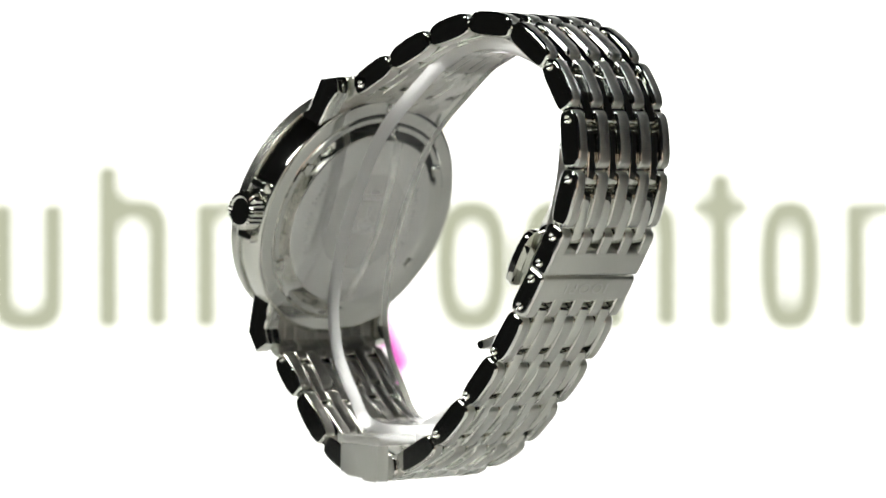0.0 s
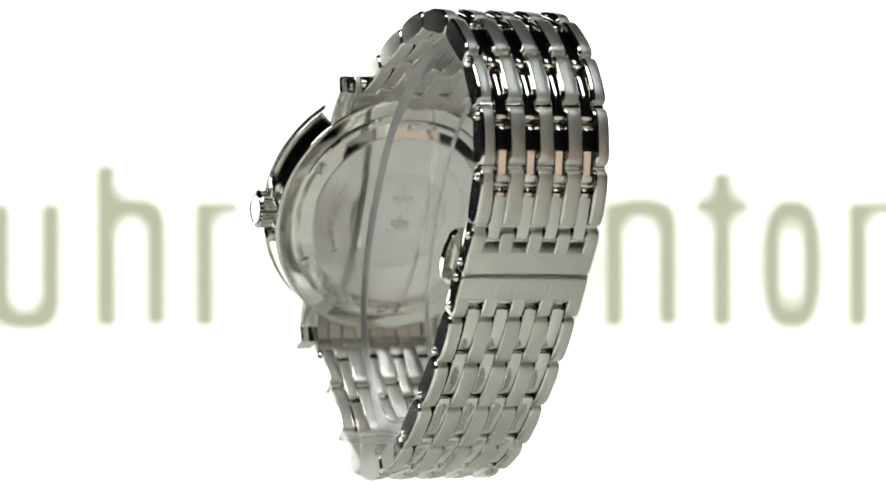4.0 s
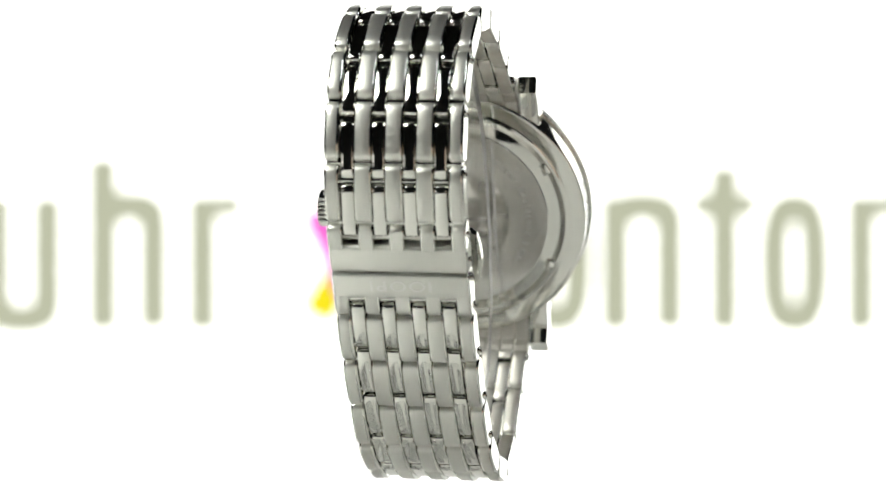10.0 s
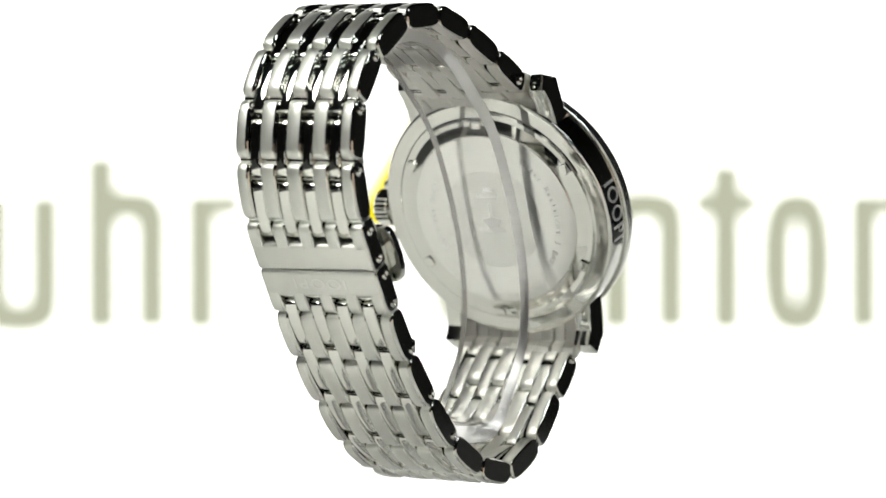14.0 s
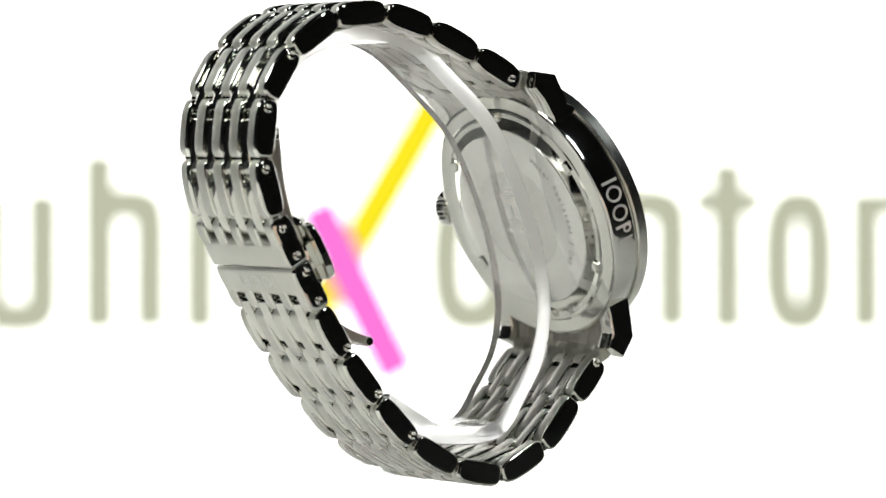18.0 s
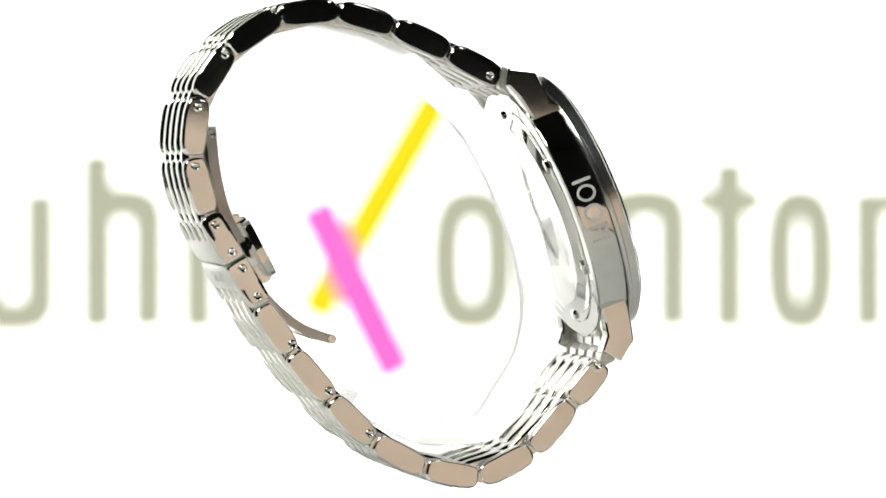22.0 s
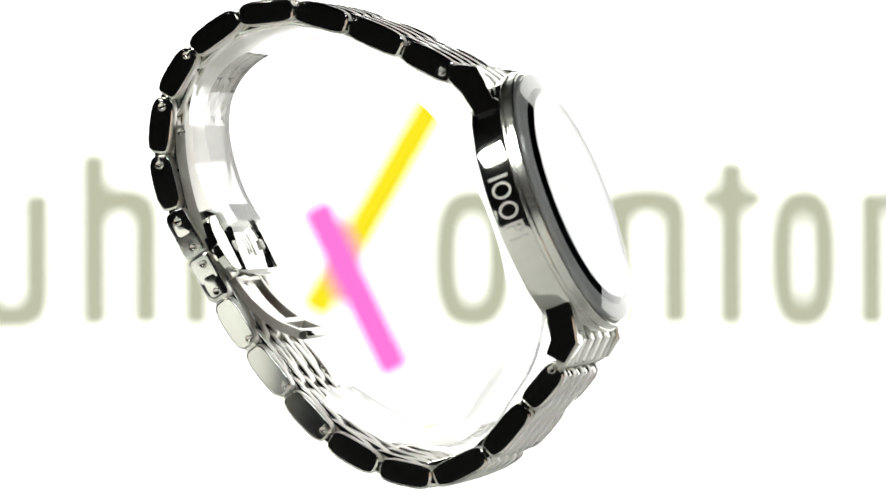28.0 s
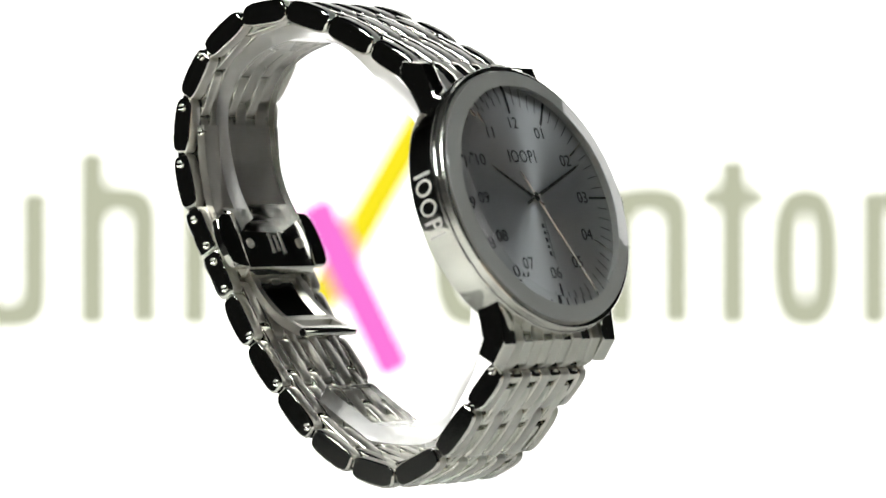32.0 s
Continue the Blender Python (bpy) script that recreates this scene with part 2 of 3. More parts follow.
def softbox(name, eye, target, w, h, material, label):
    s = tagged(new(name), label, "studio light")
    s.matrix_basis = look(eye, target)
    part("housing", box(0, 0, 45, w + 30, h + 30, 80, 6), housing, s)
    part("diffuser", box(0, 0, 0, w, h, 6, 2), material, s, "glowing white diffuser")
    rod = part("boom", box(0, 0, 0, 25, 25, 1090, 2), housing, s, "black ceiling rod")
    rod.matrix_basis = s.matrix_basis.inverted() @ pose(eye[0], eye[1], 1.045)


softbox("softbox", (-0.32, -0.22, 0.41), (-0.32, -0.2199, 0), 210, 170, softbox_glow, "black hanging softbox with a glowing white front")
softbox("strip_light", (0.2, -0.163, 0.41), (0, 0, H), 36, 150, strip_glow, "black hanging strip light with a cool white front")


def carton():
    """A low beige box on the table, beside the camera; the steel mirrors it."""
    c = tagged(new("cardboard_box"), "low beige cardboard box lying on the dark grey table", "box")
    c.matrix_basis = pose(0.247, -0.321, 0.0, 0, 0, 38)
    part("tray", box(0, 0, 47, 250, 150, 94, 3), beige_wall, c)
    part("lid", box(0, 0, 97, 256, 156, 12, 2), beige_wall, c, "flat beige lid")


def foam_board():
    """A small white board on the table beside the camera; the lower links mirror it."""
    f = tagged(new("foam_board"), "small white foam board standing on the dark table", "reflector board")
    f.matrix_basis = pose(-0.34, -0.385, 0.0, 28, 0, -41)
    part("panel", box(0, 0, 36, 55, 6, 72, 1), table_white, f, smooth=False)
    part("prop", box(0, -18, 22, 20, 34, 4, 0.5), table_white, f, "folded card prop", smooth=False)


carton()
foam_board()

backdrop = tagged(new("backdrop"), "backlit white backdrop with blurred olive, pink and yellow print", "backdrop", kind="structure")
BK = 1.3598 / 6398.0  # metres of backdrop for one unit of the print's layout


def print_part(name, bm, material, label=""):
    bmesh.ops.scale(bm, vec=(BK * 1000, BK * 1000, BK * 1000), verts=bm.verts)
    return part(name, bm, material, backdrop, label, smooth=False)


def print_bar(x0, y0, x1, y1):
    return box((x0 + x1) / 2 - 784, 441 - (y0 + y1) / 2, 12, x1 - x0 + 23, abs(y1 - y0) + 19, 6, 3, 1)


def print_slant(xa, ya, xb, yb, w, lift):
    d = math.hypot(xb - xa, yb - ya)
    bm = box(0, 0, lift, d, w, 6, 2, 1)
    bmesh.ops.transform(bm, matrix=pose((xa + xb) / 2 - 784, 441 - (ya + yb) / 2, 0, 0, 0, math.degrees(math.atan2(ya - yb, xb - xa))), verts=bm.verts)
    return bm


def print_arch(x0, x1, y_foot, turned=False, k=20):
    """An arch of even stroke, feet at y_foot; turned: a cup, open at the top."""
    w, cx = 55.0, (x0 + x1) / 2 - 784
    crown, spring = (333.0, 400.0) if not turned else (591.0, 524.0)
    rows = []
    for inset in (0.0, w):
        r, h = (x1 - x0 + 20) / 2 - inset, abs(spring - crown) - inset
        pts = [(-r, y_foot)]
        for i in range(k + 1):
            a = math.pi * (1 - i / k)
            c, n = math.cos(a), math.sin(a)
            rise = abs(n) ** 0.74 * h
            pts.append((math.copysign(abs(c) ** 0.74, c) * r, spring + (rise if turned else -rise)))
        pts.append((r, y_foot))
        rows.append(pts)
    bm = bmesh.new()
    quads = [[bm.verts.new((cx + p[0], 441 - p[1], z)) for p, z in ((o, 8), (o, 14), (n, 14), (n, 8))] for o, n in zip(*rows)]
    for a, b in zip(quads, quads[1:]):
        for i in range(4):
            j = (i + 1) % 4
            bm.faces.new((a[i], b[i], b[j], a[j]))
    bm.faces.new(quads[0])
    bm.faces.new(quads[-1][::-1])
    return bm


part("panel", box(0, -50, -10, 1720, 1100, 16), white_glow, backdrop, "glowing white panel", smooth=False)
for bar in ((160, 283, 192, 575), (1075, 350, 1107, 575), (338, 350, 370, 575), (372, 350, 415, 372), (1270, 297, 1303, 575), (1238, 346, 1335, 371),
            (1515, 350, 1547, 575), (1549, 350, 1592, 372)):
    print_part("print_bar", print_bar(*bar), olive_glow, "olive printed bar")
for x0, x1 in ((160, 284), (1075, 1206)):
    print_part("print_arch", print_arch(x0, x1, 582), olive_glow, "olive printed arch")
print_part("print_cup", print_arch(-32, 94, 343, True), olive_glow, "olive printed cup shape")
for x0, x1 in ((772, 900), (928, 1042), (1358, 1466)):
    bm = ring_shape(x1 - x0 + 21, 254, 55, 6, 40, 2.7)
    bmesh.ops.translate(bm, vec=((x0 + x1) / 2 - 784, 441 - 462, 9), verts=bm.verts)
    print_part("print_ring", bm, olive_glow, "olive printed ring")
print_part("print_slash", print_slant(777, 174, 556, 560, 62, 20), yellow_glow, "yellow printed stroke")
print_part("print_slash", print_slant(559, 364, 706, 664, 66, 28), pink_glow, "pink printed stroke")

# ---- the watch ----
watch = tagged(new("wrist_watch"), "polished steel wrist watch with grey sunray dial and link bracelet", "watch")
X0 = 2.211
# bracelet joints in the profile plane, from the upper end link round to the lower one
JOINTS = [(8.73, 13.72), (0.96, 17.51), (-7.29, 20.97), (-15.53, 23.13), (-24.13, 22.2), (-31.22, 17.24), (-35.36, 10.52), (-36.23, 2.06),
          (-33.93, -6.12), (-30.03, -12.66), (-26.21, -18.87), (-21.48, -25.73), (-15.69, -32.32), (-9.34, -38.43), (-1.72, -42.4),
          (6.44, -43.83), (14.29, -39.89), (20.13, -32.88), (24.92, -27.11)]


def on_chain(s):
    i = max(0, min(len(JOINTS) - 2, int(math.floor(s))))
    (ya, za), (yb, zb) = JOINTS[i], JOINTS[i + 1]
    k = s - i
    return Vector((0, ya + (yb - ya) * k, za + (zb - za) * k))


def chain_pose(s0, s1, x, lift=0.0):
    """Local y runs along the chain, z to its outside."""
    a, b = on_chain(s0), on_chain(s1)
    d = (b - a).normalized()
    out = Vector((0, d.z, -d.y))
    if out.dot((a + b) / 2 - Vector((0, -3, -9))) < 0:
        out = -out
    right = d.cross(out)
    m = Matrix((right, d, out)).transposed().to_4x4()
    m.translation = ((a + b) / 2 + out * lift + Vector((x + X0, 0, 0))) * S
    return m, (b - a).length


COL = 19.82 / 9
THICK = 3.45
WIDE, NARROW = 2.46, 1.86  # inner bars and the cores between them
meshes = {}


def bar_mesh(key, length, thick, width, bevel, material, power, arch, dome=0.04):
    if key not in meshes:
        bm = slab(pill(length, thick, power, 28, arch, 0.09 if length > 3 else 0.0), -width / 2, width / 2, bevel, dome=dome, flat_back=True)
        bmesh.ops.scale(bm, vec=(S, S, S), verts=bm.verts)
        bmesh.ops.recalc_face_normals(bm, faces=bm.faces)
        shade(bm, 55)
        for f in bm.faces:
            f.material_index = 1 if f.normal.z < -0.7 else (2 if abs(f.normal.x) > 0.35 else 0)
        me = bpy.data.meshes.new(key)
        bm.to_mesh(me)
        bm.free()
        me.materials.append(material)
        me.materials.append(inner_satin)
        me.materials.append(polished)
        meshes[key] = me
    return meshes[key]


for row in [*range(0, 8), *range(10, 18)]:
    for col in range(0, 9, 2):
        m, ln = chain_pose(row, row + 1, (col - 4) * COL, 0.15)
        edge = col in (0, 8)
        me = bar_mesh("%s_%d" % ("edge_bar" if edge else "link_bar", round(ln * 4)), round(ln * 4) / 4 - 0.2, THICK, COL - 0.06 if edge else WIDE,
                      0.36 if edge else 0.22, satin, 4.0 if edge else 5.4, 0.25, 0.0 if edge else 0.04)
        part("link_bar", me, None, watch, m=m)
for row in [*range(0, 8), *range(10, 18)]:
    off = 0.3 if row < 9 else -0.3
    for col in range(1, 9, 2):
        m, ln = chain_pose(row + off, row + 1 + off, (col - 4) * COL, 0.2)
        me = bar_mesh("link_core_%d" % round(ln * 4), round(ln * 4) / 4 - 0.4, THICK - 0.26, NARROW, 0.24, polished, 7.0, 0.3)
        part("link_core", me, None, watch, m=m)
for s0, s1 in ((0.0, 0.3), (17.7, 18.0)):
    for col in range(1, 9, 2):
        m, ln = chain_pose(s0, s1, (col - 4) * COL, 0.1)
        part("link_core", bar_mesh("short_core_%d" % s0, ln - 0.3, THICK - 0.2, COL - 0.06, 0.3, polished, 3.2, 0.1), None, watch, m=m)


def rod_mesh(length, radius):
    bm = lathe([(0, -length / 2), (radius, -length / 2), (radius, length / 2), (0, length / 2)], 12, False)
    bmesh.ops.scale(bm, vec=(S, S, S), verts=bm.verts)
    shade(bm)
    me = bpy.data.meshes.new("link_rod")
    bm.to_mesh(me)
    bm.free()
    me.materials.append(polished)
    return me


rods = rod_mesh(19.2, 0.75)
for s in (*range(1, 9), *range(10, 18)):
    for q in (s, s + (0.3 if s < 9 else -0.3)):
        part("link_rod", rods, None, watch, m=Matrix.Translation((on_chain(q) + Vector((X0, 0, 0))) * S) @ pose(0, 0, 0, 0, 90, 0))


# clasp plates: solid half with fingers that mesh with the links
def clasp_plate(s_break, s_mid, s_end):
    root = None
    m, ln = chain_pose(min(s_break, s_mid), max(s_break, s_mid), 0, 0.05)
    bm = slab(pill(ln - 0.12, THICK, 7, 28, 0.1), -9.9, 9.9, 0.3)
    root = part("clasp_plate", bm, satin, watch, "broad satin clasp plate", m)
    root.data.materials.append(polished)
    for p in root.data.polygons:
        p.material_index = 1 if abs(p.normal.x) > 0.35 else 0
    inv = m.inverted()
    for col in range(0, 9, 2):
        mm, l2 = chain_pose(min(s_mid, s_end) - (0.1 if s_end < s_mid else 0.25), max(s_mid, s_end) + (0.25 if s_end < s_mid else 0.1) - (0.0), (col - 4) * COL, 0.03)
        part("finger", bar_mesh("clasp_finger_%d" % round(s_break), l2 - 0.15, THICK, COL - 0.06, 0.22, satin, 3.6, 0.1), None, root, m=inv @ mm)
    return root


clasp_plate(9, 8.42, 8.1)
lower_plate = clasp_plate(9, 9.62, 9.9)
bm = mark_shapes(1.75, 0.06)
bmesh.ops.scale(bm, vec=(1.55, 1, 1), verts=bm.verts)
part("maker_mark", bm, etched, lower_plate, "raised maker's mark", pose(0, -0.3 * S, (THICK / 2 + 0.12) * S))


# link pins on both flanks
def pin_mesh():
    bm = lathe([(0, 0.02), (0.22, 0.02), (0.3, 0.08), (0.38, 0.2), (0.48, 0.26), (0.58, 0.2), (0.66, 0.02), (0.66, -0.4), (0, -0.4)], 16, False)
    bmesh.ops.scale(bm, vec=(S, S, S), verts=bm.verts)
    shade(bm)
    me = bpy.data.meshes.new("pin")
    bm.to_mesh(me)
    bm.free()
    me.materials.append(polished)
    return me


PINS = [(7.07, 14.43), (-32.03, 16.67), (-35.8, 9.09), (-36.06, 0.59), (-33.11, -7.69), (-30.6, -11.48), (-29.06, -13.8), (-26.79, -17.8),
        (-21.65, -24.56), (-16.2, -31.25), (-10.1, -37.38), (23.96, -27.64)]
pm = pin_mesh()
for y, z in PINS:
    for side in (1, -1):
        part("pin", pm, None, watch, m=pose((X0 + side * 9.9) * S, y * S, z * S, 0, 90 * side, 0))


# folding clasp inside the bracelet
def strip(points, x0, x1, thick, bevel=0.12):
    outer, inner = [], []
    for i, (y, z) in enumerate(points):
        ya, za = points[max(0, i - 1)]
        yb, zb = points[min(len(points) - 1, i + 1)]
        ln = math.hypot(yb - ya, zb - za)
        ny, nz = (zb - za) / ln, -(yb - ya) / ln
        outer.append((y + ny * thick / 2, z + nz * thick / 2))
        inner.append((y - ny * thick / 2, z - nz * thick / 2))
    bm = bmesh.new()
    rows = []
    for x in (x0, x1):
        rows.append([bm.verts.new((x, *p)) for p in outer + inner[::-1]])
    k = len(rows[0])
    n = len(points)
    for i in range(k):
        j = (i + 1) % k
        bm.faces.new((rows[0][i], rows[0][j], rows[1][j], rows[1][i]))
    for r in rows:
        for i in range(n - 1):
            bm.faces.new((r[i], r[i + 1], r[k - 2 - i], r[k - 1 - i]))
    if bevel:
        edges = [e for e in bm.edges if len(e.link_faces) == 2 and e.calc_face_angle(0) > 1.0]
        bmesh.ops.bevel(bm, geom=edges, offset=bevel, segments=2, profile=0.5, affect="EDGES")
    return bm


def smooth_path(points, k=8):
    """A soft curve through a few points."""
    out = []
    n = len(points)
    for i in range(n - 1):
        p0, p1, p2, p3 = (points[max(0, i - 1)], points[i], points[i + 1], points[min(n - 1, i + 2)])
        for j in range(k):
            t = j / k
            out.append(tuple(0.5 * (2 * b + (c - a) * t + (2 * a - 5 * b + 4 * c - d) * t * t + (3 * b - a - 3 * c + d) * t ** 3)
                             for a, b, c, d in zip(p0, p1, p2, p3)))
    out.append(points[-1])
    return out


shift_x = Matrix.Translation((X0 * S, 0, 0))
blade = smooth_path([(-33.6, 6.4), (-32.9, 0.2), (-31.2, -6.2), (-28.4, -11.2)])
part("clasp_blade", strip(blade, -8.3, 8.3, 1.5), inner_satin, watch, "folded satin clasp blade", shift_x)
for side in (1, -1):
    part("pin", pm, None, watch, m=pose((X0 + side * 8.3) * S, -33.4 * S, 5.4 * S, 0, 90 * side, 0))
housing_out = [(-30.9, -6.4), (-29.6, -5.9), (-28.2, -6.5), (-25.6, -11.2), (-24.1, -14.6), (-24.6, -15.6), (-26.2, -16.3), (-28.8, -12.0)]
clasp_box = part("clasp_box", slab(housing_out, -7.5, 7.5, 0.25), polished, watch, "polished folding clasp box", shift_x)
# inner face of the clasp box: y along the clasp, z to the middle of the ring
F = Matrix(((1, 0, 0, 0), (0, 0.48, 0.877, -25.7 * S), (0, -0.877, 0.48, -11.1 * S), (0, 0, 0, 1)))
for x in (-5.6, 5.6):
    part("screw", lathe([(0, 0.16), (0.25, 0.16), (0.3, 0.04), (0.5, 0.04), (0.56, 0.18), (0.8, 0.18), (0.85, -0.4), (0, -0.4)], 20, False), inner_satin, clasp_box, "small bright screw", F @ pose(x * S, 0, 0))
bm = bmesh.new()
for a, w in ((-1.5, 3.6), (-0.3, 2.6), (0.9, 3.2)):
    box(a, 0, 0.05, 0.45, w, 0.12, bm=bm)
part("engraved_bars", bm, etched, clasp_box, "unreadable engraved lines", F)
wing = [(7.55, -5.1), (9.6, -5.0), (10.5, -4.3), (10.85, -2.6), (11.0, -0.6), (10.85, 1.4), (10.5, 3.0), (9.6, 3.7), (7.55, 3.8)]
for side in (1, -1):
    # half-moon push button: a curved wing that lies along the box, with a short skirt
    bm = bmesh.new()
    for x, y in wing:
        drop = 0.035 * (x - 7.5) ** 2
        for z in (0.12, -1.1):
            bm.verts.new((side * x, y, z - drop))
    bm.verts.ensure_lookup_table()
    v = bm.verts
    n = len(wing)
    bm.faces.new([v[2 * k] for k in range(n)])
    bm.faces.new([v[2 * k + 1] for k in reversed(range(n))])
    for k in range(n):
        m = (k + 1) % n
        bm.faces.new((v[2 * k], v[2 * m], v[2 * m + 1], v[2 * k + 1]))
    bmesh.ops.bevel(bm, geom=list(bm.edges), offset=0.16, segments=2, profile=0.5, affect="EDGES")
    part("push_button", bm, polished, clasp_box, "half-moon polished push button", F)
    part("button_skirt", box(side * 8.6, -0.6, -2.0, 1.2, 4.0, 2.2, 0.3), polished, clasp_box, "short bar behind the push button", F)
# open frame of the lower blade: two rails, two cross bars
lower_blade = smooth_path([(-26.6, -15.6), (-23.6, -19.2), (-19.6, -22.3), (-15.2, -24.0)])
for x in (-5.6, 4.5):
    part("blade_rail", strip(lower_blade, x, x + 1.1, 1.3), inner_satin, watch, "bright satin blade rail", shift_x)
part("blade_panel", strip([(y - 0.25, z - 0.25) for y, z in lower_blade[:17]], -4.45, 4.45, 0.7, 0.08), polished, watch, "recessed polished blade panel", shift_x)
part("blade_bar", strip(lower_blade[:4], -4.45, 4.45, 1.2), inner_satin, watch, "bright satin blade cross bar", shift_x)
part("blade_bar", strip(lower_blade[16:19], -4.45, 4.45, 1.25), inner_satin, watch, "bright satin blade cross bar", shift_x)
part("blade_bar", strip(lower_blade[22:], -4.45, 4.45, 1.25), inner_satin, watch, "bright satin blade cross bar", shift_x)
rod = lathe([(0, -5.8), (0.6, -5.8), (0.7, -5.6), (0.7, 5.6), (0.6, 5.8), (0, 5.8)], 16, False)
part("hinge_rod", rod, polished, watch, "hinge rod of the clasp", pose(X0 * S, -14.9 * S, -24.0 * S, 0, 90, 0))

# ---- the case, in its own frame: z out of the dial, y to twelve o'clock ----
TILT = radians(21.5)
U = Vector((0, -math.sin(TILT), math.cos(TILT)))
N = Vector((0, math.cos(TILT), math.sin(TILT)))
C = Matrix((Vector((-1, 0, 0)), U, N)).transposed().to_4x4()
C.translation = (U * -11.85 + Vector((X0, 0, 0))) * S

case = part("case", lathe([(16.2, 14.4), (18.9, 14.35), (19.4, 14.4), (19.52, 14.5), (19.56, 14.72), (19.585, 15.7), (19.6, 16.8), (19.585, 17.9), (19.56, 18.7), (19.52, 18.9), (19.4, 18.98), (16.2, 19.0)], 160), case_steel, watch, "polished steel watch case", C, sharp=40)
bezel = part("bezel", lathe([(17.5, 19.02), (19.7, 19.02), (19.92, 19.1), (19.98, 19.25), (19.98, 19.6), (19.9, 19.7), (19.8, 19.75), (19.8, 20.85), (19.74, 21.0), (19.62, 21.08), (19.48, 21.07), (18.98, 20.86), (18.95, 20.5), (18.95, 19.8), (17.5, 19.8)], 160), bezel_steel, watch, "satin round bezel with a polished step", C, sharp=15)
bezel.data.materials.append(polished)
for p in bezel.data.polygons:
    p.material_index = 1 if p.normal.z > 0.5 else 0
part("crystal", lathe([(0, 22.6), (5, 22.595), (10, 22.58), (14, 22.55), (15.7, 22.52), (15.85, 22.48), (18.8, 21.68), (18.9, 21.54), (18.9, 21.15), (18.8, 21.1), (9, 21.1), (0, 21.1)], 160, False), crystal_glass, watch, "flat clear crystal with a wide bevel", C, sharp=12).visible_shadow = False
CD = C @ Matrix.Translation((0, 0, -0.2 * S))
dial = part("dial", lathe([(0.0, 19.8), (16.9, 19.8), (16.95, 19.5), (0, 19.5)], 128, False), sunray, watch, "grey sunray dial", CD)
part("dial_flange", lathe([(16.9, 19.8), (16.85, 19.9), (16.4, 21.36), (18.87, 21.36), (18.9, 21.3), (18.9, 19.5), (16.9, 19.5)], 128), flange_metal, watch, "pale steep dial flange", CD)

# lugs: angular horns with a step
UPPER = [(8.9, 13.0), (9.2, 15.5), (12.9, 15.2), (14.2, 13.0), (15.4, 10.8), (16.9, 10.2), (18.2, 4.5), (14.5, 3.7), (12.5, 8.65), (10.7, 11.25)]
LOWER = [(28.6, -23.7), (26.7, -26.8), (23.8, -25.4), (24.5, -23.2), (23.8, -20.4), (22.2, -15.4), (26.0, -14.0), (27.7, -19.0)]
for outline in (UPPER, LOWER):
    for x0, x1 in ((10.1, 12.95), (-12.95, -10.1)):
        part("lug", slab(outline, x0, x1, 0.3), case_steel, watch, "angular polished lug", shift_x, sharp=24)
# end links between the lugs: nine ridges
END_UP = [(8.6, 12.6), (8.2, 15.0), (8.9, 15.8), (10.0, 15.6), (12.8, 13.9), (14.8, 11.8), (15.5, 10.2), (12.6, 9.6), (11.0, 11.6)]
END_LOW = [(28.2, -23.4), (26.6, -26.9), (25.4, -27.6), (24.4, -27.0), (24.6, -25.9), (25.7, -25.0), (25.6, -21.2), (26.8, -19.6)]
for outline in (END_UP, END_LOW):
    for col in range(9):
        w = COL - 0.06
        x = (col - 4) * COL
        cy, cz = (sum(p[i] for p in outline) / len(outline) for i in (0, 1))
        shape = outline if col % 2 == 0 else [(cy + (y - cy) * 0.86 + 0.12, cz + (z - cz) * 0.92) for y, z in outline]
        bar = part("end_link_bar", slab(shape, x - w / 2, x + w / 2, 0.24), satin if col % 2 == 0 else polished, watch, m=shift_x, smooth=False)
        bar.data.materials.append(inner_satin)
        for p in bar.data.polygons:
            if p.normal.dot(N) < -0.2:
                p.material_index = 1

# maker's mark engraved on the nine o'clock flank, in plain shapes bent round the case
bm = mark_shapes(2.9, 0.05)
for v in bm.verts:
    a = v.co.x / 19.6 - 0.01
    r = 19.585 + v.co.z
    # x runs down the flank, y across its thickness
    v.co = Vector((-r * math.cos(a), -r * math.sin(a) , 16.8 + v.co.y))
part("flank_mark", bm, frosted_mark, watch, "engraved maker's mark", C)

# crown
crown = bmesh.new()
k = 72
rings = []
for z, rad, cut in ((0.0, 2.2, 0), (0.4, 2.2, 0), (0.5, 2.75, 1), (0.7, 2.95, 1), (2.5, 2.95, 1), (2.8, 2.75, 1), (2.95, 2.2, 0), (2.8, 1.9, 0), (2.8, 0.05, 0)):
    rings.append([crown.verts.new(((rad - (0.22 if cut and i % 3 == 0 else 0)) * math.cos(2 * math.pi * i / k), (rad - (0.22 if cut and i % 3 == 0 else 0)) * math.sin(2 * math.pi * i / k), z)) for i in range(k)])
for a, b in zip(rings, rings[1:]):
    for i in range(k):
        crown.faces.new((a[i], a[(i + 1) % k], b[(i + 1) % k], b[i]))
crown.faces.new(rings[-1])
part("crown", crown, polished, watch, "knurled steel crown", C @ pose(19.5 * S, 0, 16.8 * S, 0, 90, 0), smooth=False)
for dy in (4.1, -4.1):
    part("crown_guard", box(19.5, dy, 16.8, 1.6, 1.6, 3.4, 0.5), case_steel, case, "small crown guard")

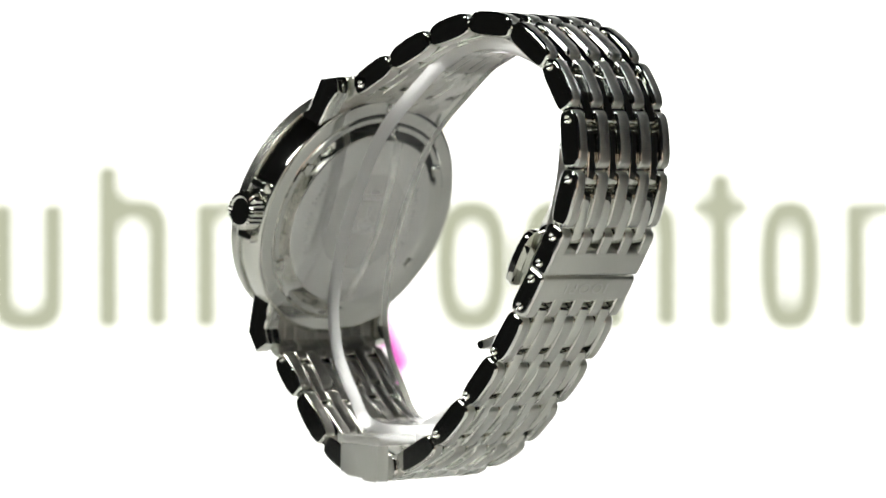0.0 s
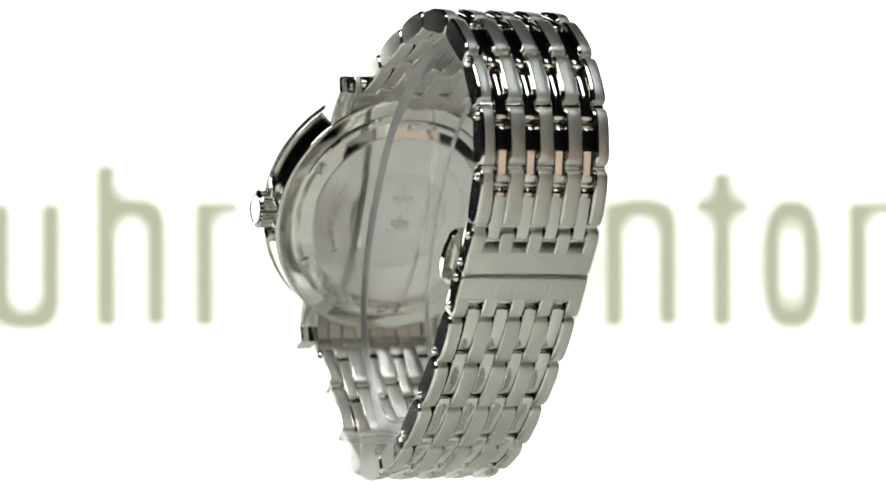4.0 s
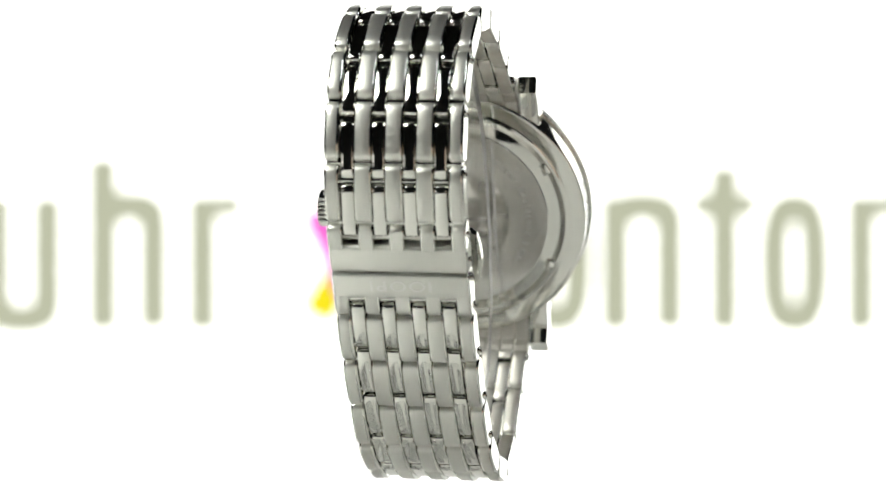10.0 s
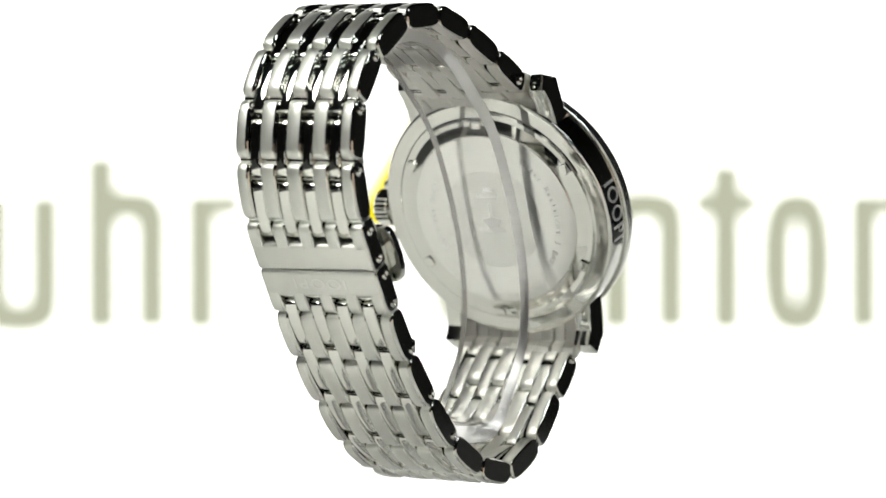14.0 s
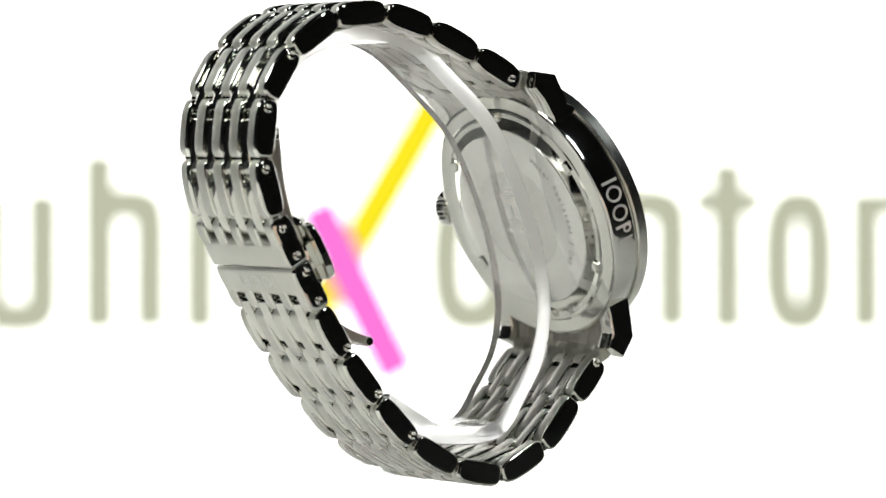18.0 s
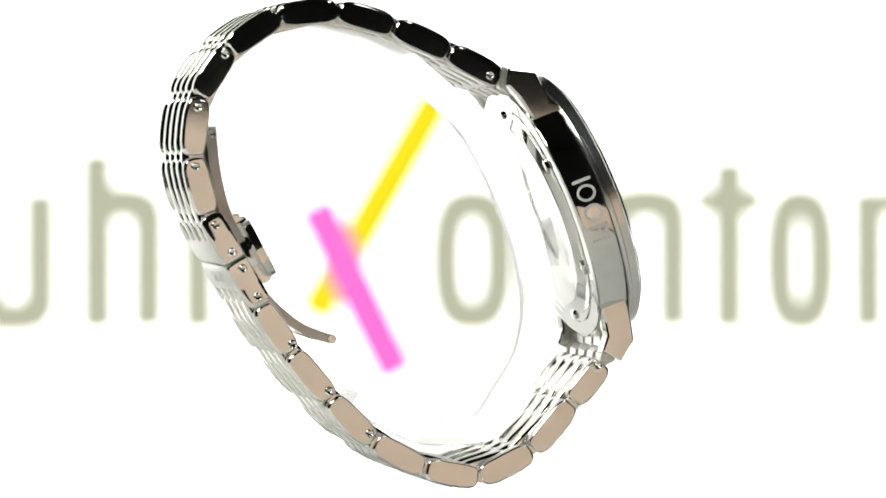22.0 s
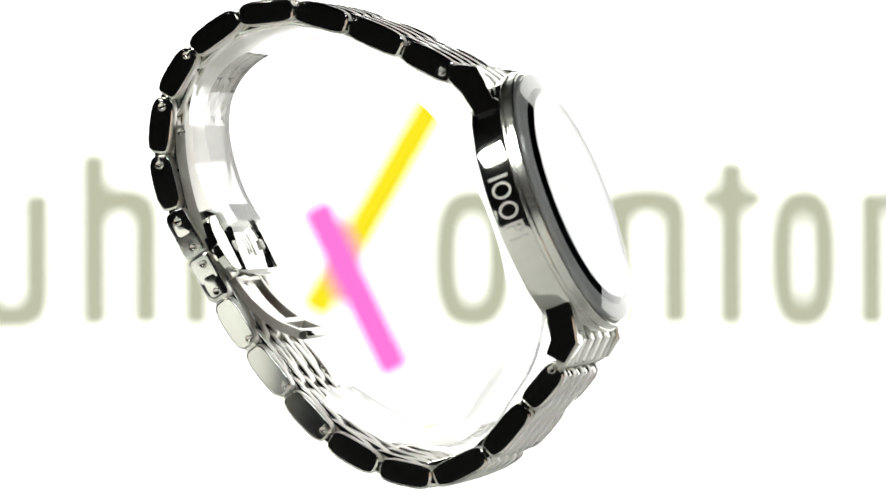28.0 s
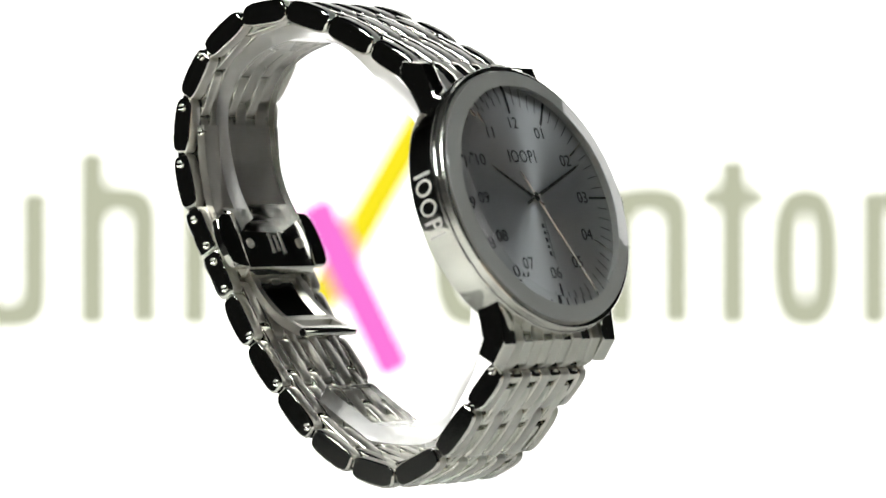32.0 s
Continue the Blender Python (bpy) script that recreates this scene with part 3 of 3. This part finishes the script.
# case back
back = part("case_back", lathe([(0, 13.7), (13.95, 13.7), (14.1, 13.73), (15.5, 14.2), (15.7, 14.26), (16.5, 14.2), (16.9, 14.28), (17.2, 14.45), (17.25, 14.65), (0, 14.65)], 128, False), polished, watch, "polished round case back with a chamfered rim", C, sharp=12)
part("back_plate", lathe([(7.9, 13.6), (13.85, 13.6), (13.95, 13.72), (7.9, 13.72)], 128), back_steel, back, "satin ring of the case back")
part("back_disc", lathe([(0, 13.63), (7.84, 13.63), (7.88, 13.72), (0, 13.72)], 96, False), back_disc, back, "mirror-polished round centre of the case back")
for i in range(6):
    a = radians(30 + 60 * i)
    part("opening_notch", box(0, 0, 0, 1.7, 1.3, 0.5, 0.12), polished, back, "small opening notch", pose(15.8 * math.cos(a) * S, 15.8 * math.sin(a) * S, 14.1 * S, 0, 0, 30 + 60 * i + 90))


def arc_words(text, radius, start, step, size):
    """Letters round the case back, read from behind."""
    bm = bmesh.new()
    for i, ch in enumerate(text):
        if ch == " ":
            continue
        a = radians(start + step * i)
        m = pose(0, 0, 13.6, 0, 180, 0) @ pose(radius * math.sin(a), radius * math.cos(a), 0, 0, 0, -math.degrees(a))
        merge(bm, words(ch, size, 0.03), m)
    return bm


part("lettering", arc_words("Water Resistant 3 BAR", 11.0, 37, 4.65, 1.45), letter_etch, back, "engraved lettering")
part("lettering", arc_words("Stainless Steel", 11.0, 240, 4.3, 1.45), letter_etch, back, "engraved lettering")
bm = bmesh.new()
box(0, 3.9, 13.62, 3.6, 0.62, 0.02, bm=bm)
box(-0.3, 5.0, 13.62, 1.6, 0.62, 0.02, bm=bm)
part("engraved_bars", bm, back_etch, back, "unreadable engraved lines")
# emblem: a slim stem over a spread fan
bm = bmesh.new()
box(0, 1.2, 13.62, 0.32, 2.6, 0.02, bm=bm)
for k in range(-3, 4):
    fan = box(0, 0.95, 0, 0.5, 1.9 - 0.18 * abs(k), 0.02)
    merge(bm, fan, pose(0, 0.2, 13.62 + 0.001 * k, 0, 0, 180 + 24 * k))
for k in range(-2, 3):
    merge(bm, ring_shape(0.9, 0.6, 0.14, 0.02, 16), pose(k * 0.85, -1.9 + 0.1 * abs(k), 13.61))
part("engraved_emblem", bm, back_etch, back, "engraved emblem in plain shapes")

# dial furniture
def tick(r0, r1, w, h):
    """A raised mark on the dial, with its long edges eased."""
    return box(0, (r0 + r1) / 2, 19.8 + h / 2, w, r1 - r0, h, min(w, h) * 0.2, 1)


for i in range(60):
    if i % 5 == 0:
        part("hour_marker", tick(12.8, 16.7, 0.32, 0.16), polished if i in (10, 20, 25, 35, 55) else black_mark, dial, "baton hour marker", pose(0, 0, 0, 0, 0, -6 * i), smooth=False)
    else:
        part("minute_tick", tick(14.2, 16.4, 0.12, 0.06), black_mark, dial, m=pose(0, 0, 0, 0, 0, -6 * i), smooth=False)
for h in range(1, 13):
    a = radians(30 * h)
    part("numeral", words("%02d" % h, 2.5, 0.02), black_mark, dial, "printed hour numeral", pose(11.3 * math.sin(a) * S, 11.3 * math.cos(a) * S, 19.82 * S))
part("dial_mark", mark_shapes(1.9, 0.03), black_mark, dial, "maker's mark in dark plain shapes", pose(0, 6.3 * S, 19.81 * S))
part("dial_line", box(0, 0, 0, 0.12, 6.4, 0.03), black_mark, dial, "thin printed rule", pose(0.75 * S, -6.2 * S, 19.81 * S))
for i, ln in enumerate((0.9, 0.7, 1.0, 0.6, 0.9)):
    part("dial_print", box(0, 0, 0, 0.5, ln * 0.75, 0.03), black_mark, dial, "unreadable small print", pose(0.1 * S, (-4.2 - 1.05 * i) * S, 19.81 * S))


def hand(length, tail, width, z, degrees, material, label, name):
    """A slim hand with a ridge along its middle."""
    bm = bmesh.new()
    ends = ((-tail, 0.75), (0, 1.0), (length * 0.9, 0.7), (length, 0.1))
    rows = [[bm.verts.new((-width * k, y, 0)), bm.verts.new((0, y, 0.11)), bm.verts.new((width * k, y, 0)), bm.verts.new((0, y, -0.05))] for y, k in ends]
    for a, b in zip(rows, rows[1:]):
        for i in range(4):
            bm.faces.new((a[i], a[(i + 1) % 4], b[(i + 1) % 4], b[i]))
    bm.faces.new(rows[0])
    bm.faces.new(rows[-1][::-1])
    return part(name, bm, material, watch, label, CD @ pose(0, 0, z * S, 0, 0, -degrees), smooth=False)


hand(9.2, 2.0, 0.34, 19.98, 302, polished, "polished steel hour hand", "hour_hand")
hand(13.6, 2.5, 0.28, 20.14, 68, polished, "polished steel minute hand", "minute_hand")
hand(15.5, 4.5, 0.11, 20.28, 152, polished, "thin steel second hand", "second_hand")
part("hand_hub", lathe([(0, 20.5), (0.6, 20.5), (0.75, 20.4), (0.75, 19.8), (0, 19.8)], 24, False), polished, watch, "polished centre hub", CD)

# ---- the clear stand: open cuff, foot plate and post ----
stand = tagged(new("display_stand"), "clear acrylic cuff stand that holds the watch", "stand")
cuff = smooth_path([(-27.0, -8.0), (-30.3, -2.2), (-32.5, 6.0), (-31.4, 13.0), (-26.2, 18.4), (-16.4, 21.2), (-8.0, 19.6), (-0.5, 14.3), (7.0, 7.6), (12.1, -0.8),
                    (15.9, -9.9), (17.7, -19.0), (16.7, -26.5), (13.4, -32.4), (8.9, -37.9), (-0.6, -38.4), (-4.0, -37.2), (-11.5, -33.1)], 5)
cuff = [(y * 0.985, z * 0.985 - 0.2) for y, z in cuff]
cuff_ob = part("cuff", strip(cuff, -5.2, 5.2, 2.5, 0.0), cuff_acrylic, stand, "clear curved acrylic cuff with frosted edges", shift_x)
cuff_ob.visible_shadow = False
cuff_ob.data.materials.append(frosted)
for p in cuff_ob.data.polygons:
    if abs(p.normal.x) > 0.9:
        p.material_index = 1
part("foot_plate", box(-1.6, 3.6, -38.9, 18.0, 9.2, 1.4, 0.2), post_acrylic, stand, "flat clear acrylic foot plate")
part("post", box(-9.2, 3.6, -62.9, 2.5, 8.0, 46.6, 0.2), post_acrylic, stand, "flat clear acrylic post")
part("base", lathe([(0, -90.0), (45, -90.0), (45.5, -89.6), (45.5, -86.6), (45, -86.2), (0, -86.2)], 96, False), acrylic, stand, "round clear acrylic base")

TURN = [(0.0, 44.82), (3.0, 28.5), (6.0, 12.3), (9.0, -4.4), (13.0, -26.6), (17.0, -47.95), (19.0, -58.85), (23.0, -81.0), (25.0, -91.5), (28.0, -107.3), (32.0, -129.3)]
# the backlit print grows slightly and rises as the shot goes on
PRINT = [(0.0, (0.00239, 0.84941, 0.06074, 88.8339, -0.8048, 0.0164)), (8.0, (0.00338, 0.83776, 0.06105, 88.805, -0.8048, -0.0264)), (16.0, (0.00435, 0.82648, 0.06136, 88.7762, -0.8048, -0.0693)), (24.0, (0.0053, 0.81554, 0.06166, 88.7473, -0.8048, -0.1121)), (32.0, (0.00623, 0.80493, 0.06195, 88.7185, -0.8048, -0.1549))]


def motions():
    for ob in (watch, stand):
        walk(ob, [(t, pose(0, 0, H, 0, 0, a)) for t, a in TURN])
    walk(backdrop, [(t, pose(*p)) for t, p in PRINT])


motions()
